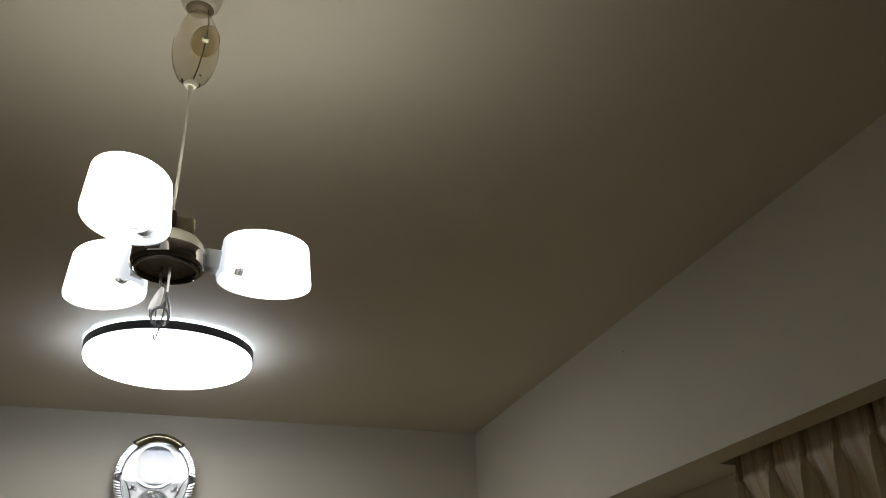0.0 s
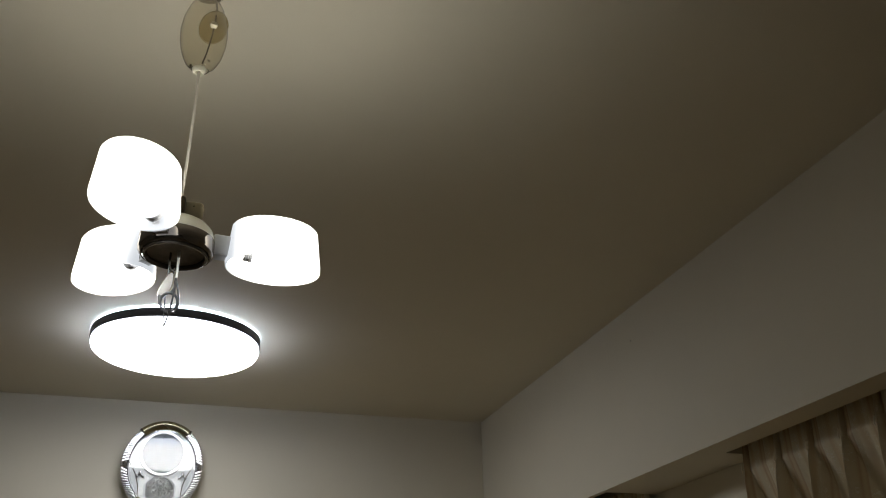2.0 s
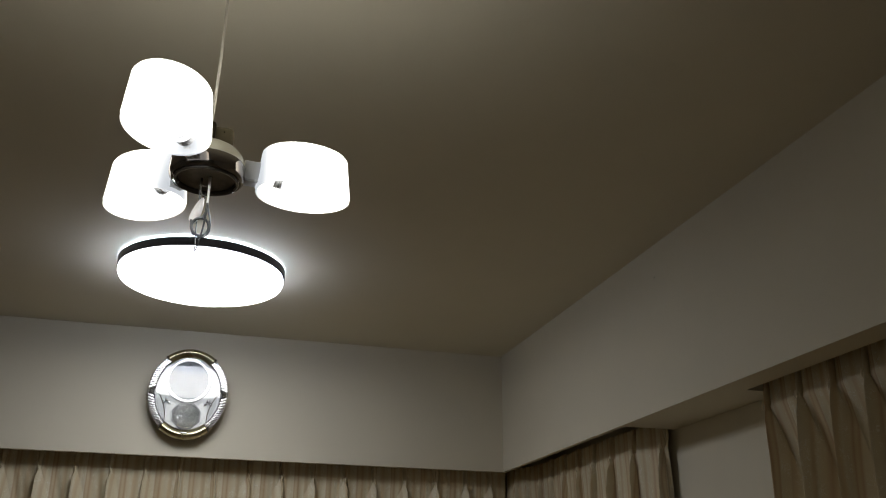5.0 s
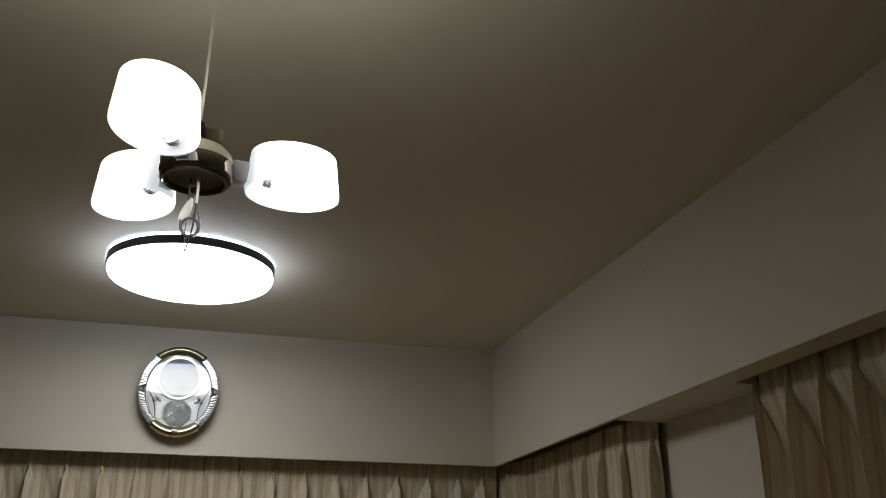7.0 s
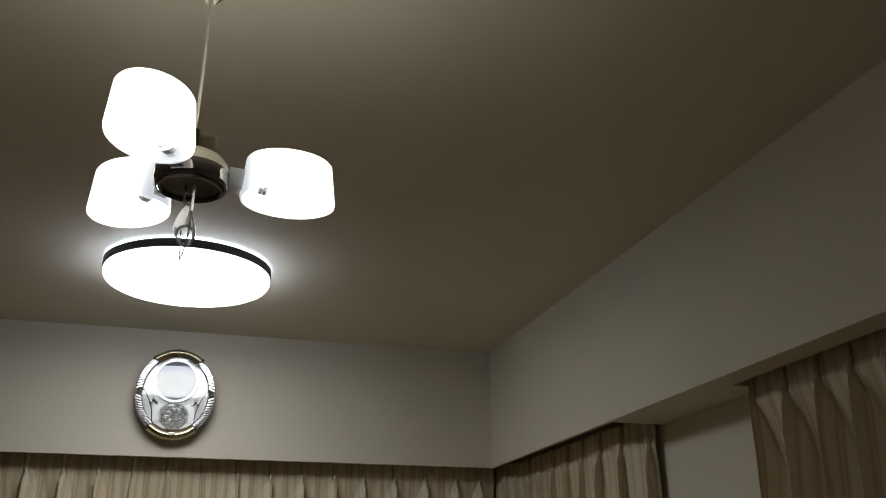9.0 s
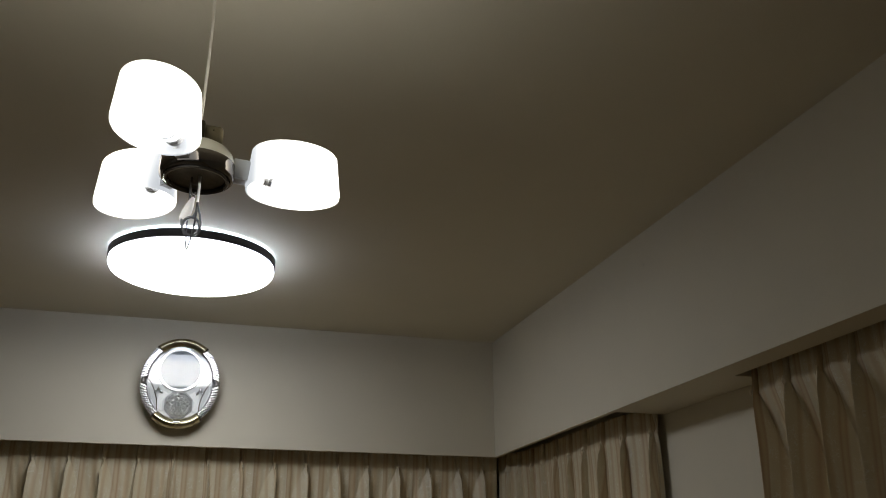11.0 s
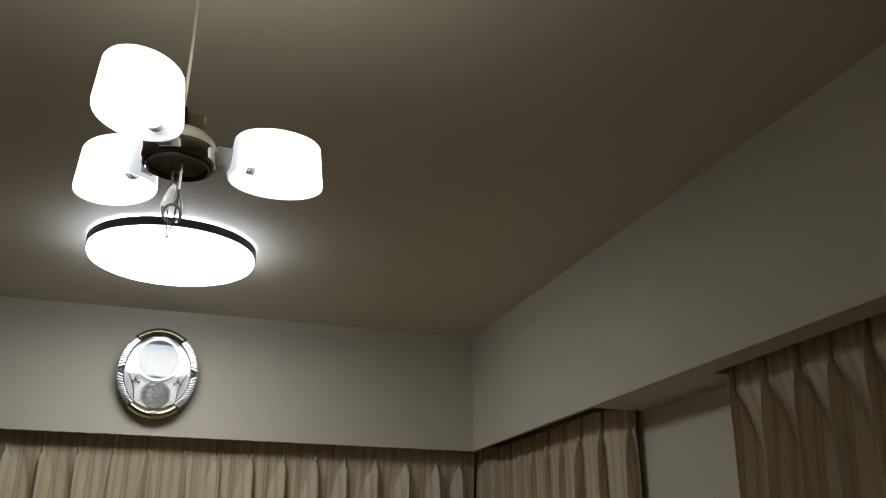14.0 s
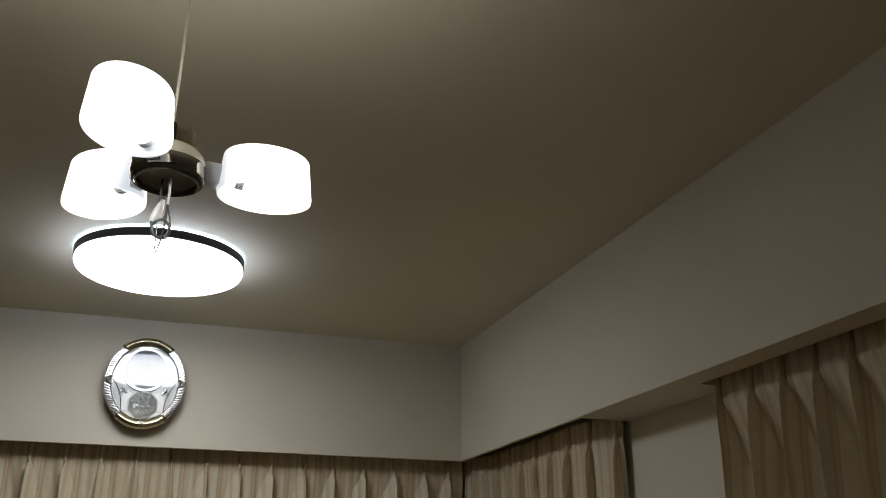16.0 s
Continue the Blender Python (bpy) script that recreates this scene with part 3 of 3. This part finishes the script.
part("spool", lathe([(0.0, 0.002), (0.0205, 0.002), (0.022, 0.0), (0.0205, -0.002), (0.0, -0.002)], 40, 0.82, 1.05), SPOOL, egg, "olive cord spool", m=pose(0.011, -0.004, -0.141, 118, 18, 10))
part("cord_clip", lathe([(0.0, 0.004), (0.005, 0.004), (0.0062, 0.0), (0.005, -0.004), (0.0, -0.004)], 24), CREAM, egg, "cream clip", m=pose(0.011, -0.016, -0.1465, 70, 10, 0) @ Matrix.Scale(0.78, 4))
part("inner_cord", tube([(0.009, -0.006, -0.080), (0.0125, -0.009, -0.112), (0.012, -0.015, -0.14), (0.010, -0.016, -0.165), (0.006, -0.012, -0.190), (0.002, -0.006, -0.203)], 0.0010, 8), CORD_DARK, egg, "dark cord core")
part("cord_stop", lathe([(0.004, -0.204), (0.0072, -0.205), (0.0086, -0.2075), (0.0086, -0.2112), (0.0070, -0.2135), (0.0042, -0.2135)], 32, closed=True), CREAM, lamp2, "cream cord stop ring")
part("rivet", lathe([(0.0, 0.0018), (0.0013, 0.0013), (0.0018, 0.0), (0.0013, -0.0013), (0.0, -0.0018)], 14), BRIGHT, egg, "tiny bright rivet", m=pose(0.0098, -0.0085, -0.1985))
part("clamp", box(-0.0122, -0.0094, -0.0055, -0.0025, -0.2105, -0.2050, 0.0008), BRONZE, lamp2, "small dark clamp")

# the hanging hook and pull under the lamp
pull = thing("hanging_pull", pose(HUB.x + 0.0005, HUB.y, HUB.z - 0.0235), "steel hook with a white pull and wire loops under the lamp", "lamp pull")
part("rod", tube([(0.0030, -0.004, 0.001), (0.0034, -0.005, -0.006), (0.0036, -0.006, -0.0165), (0.0036, -0.008, -0.031), (0.0034, -0.009, -0.037)], 0.0019, 12, taper=lambda u: 1.0 - 0.3 * u), ROD, pull, "bright steel rod")
part("stem", tube([(0.0034, -0.009, -0.036), (0.0030, -0.010, -0.0516), (0.0022, -0.010, -0.063), (0.0008, -0.010, -0.0735), (-0.0012, -0.010, -0.085), (-0.0035, -0.010, -0.0945)], 0.0014, 10, taper=lambda u: 1.0 - 0.45 * u), BLACK_RIM, pull, "dark curved stem")
part("hook", tube([(-0.0056, 0.001, 0.004), (-0.0058, 0.0, -0.012), (-0.0056, -0.001, -0.019), (-0.0036, -0.001, -0.0235), (-0.0012, -0.001, -0.0245), (0.0012, -0.001, -0.021)], 0.0014, 8), TRACK, pull)
part("crossbar", box(-0.0080, 0.0002, -0.001, 0.001, -0.0125, -0.0105, 0.0004), TRACK, pull)
part("eyelet", tube([(-0.0026 + 0.0026 * math.cos(a), -0.0015, -0.0262 + 0.0030 * math.sin(a)) for a in [2 * math.pi * i / 20 for i in range(20)]], 0.0008, 8, closed=True), RING_STEEL, pull, "small grey eyelet")
part("pull", lathe([(0.0, 0.0), (0.0022, -0.0008), (0.0038, -0.005), (0.0054, -0.012), (0.0064, -0.020), (0.0062, -0.027), (0.0046, -0.0325), (0.0, -0.0350)], 28, 0.88, 0.55), PULL_WHITE, pull, "white plastic pull", m=pose(-0.0016, -0.003, -0.0275, 0, 17, 0))
clip = part("ring", tube([(-0.0014 + 0.0093 * math.cos(a), -0.006, -0.0645 + 0.0110 * math.sin(a)) for a in [2 * math.pi * i / 36 for i in range(36)]], 0.0016, 8, closed=True), RING_STEEL, pull, "grey steel ring")
part("shoulder", tube([(0.0030, -0.006, -0.0350), (0.0052, -0.006, -0.0425), (0.0076, -0.006, -0.0510), (0.0090, -0.006, -0.0600), (0.0086, -0.006, -0.0690), (0.0050, -0.006, -0.0755), (-0.0008, -0.006, -0.0772), (-0.0082, -0.006, -0.0740), (-0.0114, -0.006, -0.0668), (-0.0122, -0.006, -0.0570)], 0.0013, 8), RING_STEEL, clip, "grey outer bow of the ring")
part("brace", tube([(0.0032, -0.006, -0.0370), (0.0030, -0.006, -0.0460), (0.0, -0.006, -0.0525), (-0.0060, -0.006, -0.0550)], 0.0015, 8), RING_STEEL, clip)
part("wire", tube([(-0.0062, -0.002, -0.018), (-0.0063, -0.003, -0.036), (-0.0061, -0.003, -0.0525), (-0.0055, -0.003, -0.073), (-0.0051, -0.003, -0.088), (-0.0038, -0.003, -0.0945)], 0.0008, 8), RING_STEEL, pull, "thin grey wire")


# ---- wall clock ----
clock = thing("wall_clock", pose(-0.985, FRONT - 0.0297, 2.261, 90.45, 0, 0), "oval silver and gold ornamental wall clock with glass cover", "wall clock")
# in the clock's own axes x goes right, y up, z out into the room
RX, RY = 0.1365, 0.1550
FACE_OVAL = 1.165
ROUND = RY / RX


def oval_arc(a0, a1, profile, n, ridge=None):
    """A moulding swept along the oval from a0 to a1 degrees; profile: (inset towards the middle, height)."""
    bm = bmesh.new()
    rings = []
    for i in range(n + 1):
        a = radians(a0 + (a1 - a0) * i / n)
        rings.append([bm.verts.new(((RX - q) * math.cos(a), (RY - q) * math.sin(a), h * (ridge(i, k) if ridge and h > 0.015 else 1))) for k, (q, h) in enumerate(profile)])
    for a, b in zip(rings, rings[1:]):
        for k in range(len(profile) - 1):
            bm.faces.new((a[k], b[k], b[k + 1], a[k + 1]))
    bm.faces.new(rings[0])
    bm.faces.new(rings[-1][::-1])
    return bm


part("back", lathe([(0.0, -0.0278), (0.112, -0.0278), (0.118, -0.026), (0.124, -0.012), (0.127, 0.004), (0.127, 0.014), (0.0, 0.014)], 96, 1.0, ROUND), BRONZE, clock, "dark bronze back case")
half_round = [(0.0150, -0.024), (0.0095, -0.014), (0.0050, -0.004), (0.0030, 0.006), (0.0022, 0.014), (0.003, 0.021), (0.005, 0.030), (0.009, 0.0355), (0.015, 0.0375), (0.020, 0.0360), (0.0245, 0.0310), (0.0265, 0.024), (0.0275, 0.016), (0.0275, 0.010)]
arc_profile = [(0.0120, -0.024), (0.0060, -0.012), (0.0, 0.0), (-0.0045, 0.010), (-0.0050, 0.016), (-0.003, 0.024), (0.002, 0.0315), (0.0060, 0.0347), (0.0090, 0.0356), (0.0112, 0.0355), (0.0140, 0.0346), (0.0200, 0.0322), (0.0250, 0.0292), (0.0275, 0.0250), (0.0275, 0.010)]
for a0, a1 in ((53.5, 126.5), (233.5, 304.5)):
    part("gold_arc", oval_arc(a0, a1, arc_profile, 40), GOLD, clock, "polished gold frame segment")
    for a in (a0 - 0.9, a1 + 0.9):
        part("joint", oval_arc(a - 0.9, a + 0.9, [(q - 0.0008, h + 0.001) for q, h in arc_profile], 3), BRONZE, clock)


bar_profile = [(0.0005, 0.0195), (0.0015, 0.0290), (0.0035, 0.0326), (0.0100, 0.0331), (0.0160, 0.0331), (0.0230, 0.0328), (0.0258, 0.0300), (0.0270, 0.0230)]


def flute(mid, pitch, way):
    """One rounded bar laid across the moulding, with a broad flat back and sunk sides."""
    bm = bmesh.new()
    grid = []
    for u, sink in ((-1.0, 0.0075), (-0.93, 0.0012), (-0.78, 0.0001), (0.0, 0.0), (0.78, 0.0001), (0.93, 0.0012), (1.0, 0.0075)):
        row = []
        for k, (q, h) in enumerate(bar_profile):
            a = radians(mid + pitch * 0.36 * u + way * (k - 3.5) * 1.35)
            row.append(bm.verts.new(((RX - q) * math.cos(a), (RY - q) * math.sin(a), h - sink)))
        grid.append(row)
    for a, b in zip(grid, grid[1:]):
        for k in range(len(a) - 1):
            bm.faces.new((a[k], b[k], b[k + 1], a[k + 1]))
    return bm


for start, stop, way in ((4.5, 51.5, 1), (175.5, 128.5, -1), (184.5, 231.5, 1), (355.5, 306.5, -1)):
    a0, a1 = min(start, stop), max(start, stop)
    bed = part("flute_bed", oval_arc(a0 - 0.4, a1 + 0.4, [(q + 0.0004, h * 0.74) for q, h in half_round], 32), FLUTE_BED, clock, "grey bed between the silver flutes")
    # broad twisted bars by the clasp, finer ones towards the gold arcs
    widths = [5.2 - 0.20 * f for f in range(16)]
    unit = (stop - start) / sum(widths)
    at = start
    for wide in widths:
        part("flute", flute(at + unit * wide / 2, abs(unit) * wide, way), FLUTE, bed)
        at += unit * wide
for a in (0, 180):
    part("clasp", oval_arc(a - 4.2, a + 4.2, [(q - 0.002, h * 1.08) for q, h in half_round], 24, lambda i, k: 0.82 + 0.18 * abs(math.sin(math.pi * i / 8))), BRIGHT, clock, "ribbed clasp")
part("face", lathe([(0.0, 0.017), (0.110, 0.017), (0.1105, 0.0165), (0.1105, 0.012), (0.0, 0.012)], 96, 1.0, FACE_OVAL), FACE, clock, "brushed silver face")
dial = part("dial", lathe([(0.0, 0.0205), (0.068, 0.0205), (0.070, 0.0195), (0.070, 0.0172), (0.0, 0.0172)], 72), DIAL, clock, "blue-grey round dial", m=pose(-0.002, 0.045, 0))
part("bezel", lathe([(0.0675, 0.0174), (0.0675, 0.0235), (0.0690, 0.0250), (0.0725, 0.0254), (0.0765, 0.0250), (0.0780, 0.0235), (0.0780, 0.0174)], 72, closed=True), BEZEL, dial, "white bezel ring")
for i in range(12):
    bar = box(-0.0045, 0.0045, 0.049, 0.062, 0.0206, 0.0212) if i % 3 == 0 else box(-0.0025, 0.0025, 0.052, 0.061, 0.0206, 0.0212)
    part("hour_mark", bar, DIAL_MARK, dial, smooth=False, m=pose(0, 0, 0, 0, 0, -30 * i))
part("pointer", box(-0.0016, 0.0016, -0.008, 0.032, 0.0216, 0.0222), DIAL_MARK, dial, smooth=False, m=pose(0, 0, 0, 0, 0, -140))
part("pointer", box(-0.0012, 0.0012, -0.010, 0.050, 0.0224, 0.0230), DIAL_MARK, dial, smooth=False, m=pose(0, 0, 0, 0, 0, 155))


def plate(points, z0, z1):
    """A flat plate with the given outline."""
    bm = bmesh.new()
    lo = [bm.verts.new((x, y, z0)) for x, y in points]
    hi = [bm.verts.new((x, y, z1)) for x, y in points]
    bm.faces.new(hi)
    bm.faces.new(lo[::-1])
    n = len(points)
    for i in range(n):
        bm.faces.new((lo[i], lo[(i + 1) % n], hi[(i + 1) % n], hi[i]))
    return bm


def octagon(r, turn=22.5):
    return [(r * math.cos(radians(45 * i + turn)), r * math.sin(radians(45 * i + turn))) for i in range(8)]


rosette = part("rosette_window", plate(octagon(0.0505), 0.0172, 0.0215), STEEL, clock, "octagonal cut-crystal rosette", smooth=False, m=pose(0.001, -0.0775, 0))
part("rosette_disc", plate(octagon(0.047), 0.0216, 0.0222), STEEL, rosette, smooth=False)
cut = random.Random(4)
for ring, (n, r0, r1, z) in enumerate(((6, 0.0, 0.0085, 0.0290), (8, 0.0085, 0.0165, 0.0275), (8, 0.0165, 0.0275, 0.0290), (16, 0.0275, 0.0350, 0.0265), (16, 0.0350, 0.0440, 0.0275))):
    for i in range(n):
        step = 2 * math.pi / n
        a0, a1 = step * (i + 0.5 * (ring % 2)), step * (i + 0.9 + 0.5 * (ring % 2))
        am, rm = a0 + (a1 - a0) * cut.uniform(0.35, 0.65), r0 + (r1 - r0) * cut.uniform(0.35, 0.6)
        bm = bmesh.new()
        corners = ((r0, a0), (r1 - 0.0012, a0), (r1 - 0.0004, (a0 + a1) / 2), (r1 - 0.0012, a1), (r0, a1)) if r0 > 0 else ((0.0, a0), (r1 - 0.0012, a0), (r1 - 0.0012, a1))
        base = [bm.verts.new((r * math.cos(a), r * math.sin(a), 0.0223)) for r, a in corners]
        tip = bm.verts.new((rm * math.cos(am), rm * math.sin(am), z - cut.uniform(0, 0.0025)))
        bm.faces.new(base[::-1])
        for j in range(len(base)):
            bm.faces.new((base[j], base[(j + 1) % len(base)], tip))
        part("facet", bm, CRYSTAL, rosette, smooth=False)
for s in (-1, 1):
    part("side_panel", plate([(s * 0.050, -0.098), (s * 0.053, -0.066), (s * 0.036, -0.040), (s * 0.052, -0.030), (s * 0.068, -0.042), (s * 0.071, -0.098)][::s], 0.0172, 0.0195), PANEL, clock, "white side panel")
    part("foot_panel", plate([(s * 0.022, -0.121), (s * 0.046, -0.102), (s * 0.066, -0.101), (s * 0.044, -0.114)][::s], 0.0172, 0.0190), PANEL, clock, "white foot panel")
    part("scroll", tube([(s * (0.070 + 0.040 * u ** 2.2), -0.099 + 0.112 * u, 0.0185) for u in [i / 16 for i in range(17)]], 0.0016, 8), BRONZE, clock, "dark scroll line")
    part("scroll", tube([(s * (0.082 + 0.020 * math.sin(math.pi * u * 0.6)), -0.080 + 0.070 * u, 0.0185) for u in [i / 12 for i in range(13)]], 0.0011, 8), SILVER, clock)
    orn = part("ornament", lathe([(0.0, 0.010), (0.0045, 0.007), (0.006, 0.0), (0.0045, -0.006), (0.0, -0.009)], 16), FLUTE, clock, "small silver fleur ornament", m=pose(s * 0.070 + 0.001, -0.026, 0.023, -90, 0, 0) @ Matrix.Scale(1.05, 4))
    for dx, dz, tilt in ((-0.0085, -0.009, 38), (0.0085, -0.009, -38)):
        part("petal", lathe([(0.0, 0.0085), (0.004, 0.005), (0.0047, 0.0), (0.004, -0.005), (0.0, -0.0085)], 12), FLUTE, orn, m=pose(dx, 0, dz, 0, tilt, 0))
part("badge", box(-0.011, 0.011, -0.1425, -0.1370, 0.0375, 0.0390, 0.0006), SILVER, clock, "small silver badge plate")
cover = part("cover_glass", lathe([(0.0, 0.0300), (0.1085, 0.0300), (0.1095, 0.0294), (0.1095, 0.0285), (0.0, 0.0285)], 96, 1.0, FACE_OVAL), COVER, clock, "clear glass cover", smooth=False, m=pose(0, 0, 0, -0.9, 0, 0))
cover.visible_shadow = False

# ---- a small nail mark on the beam ----
nail = thing("nail", pose(RIGHT, 1.967, 2.408, 0, -90, 0), "small dark nail head in the beam face", "nail")
part("nail_head", lathe([(0.0, 0.0012), (0.0016, 0.0010), (0.0021, 0.0002), (0.0, 0.0)], 14), BRONZE, nail)
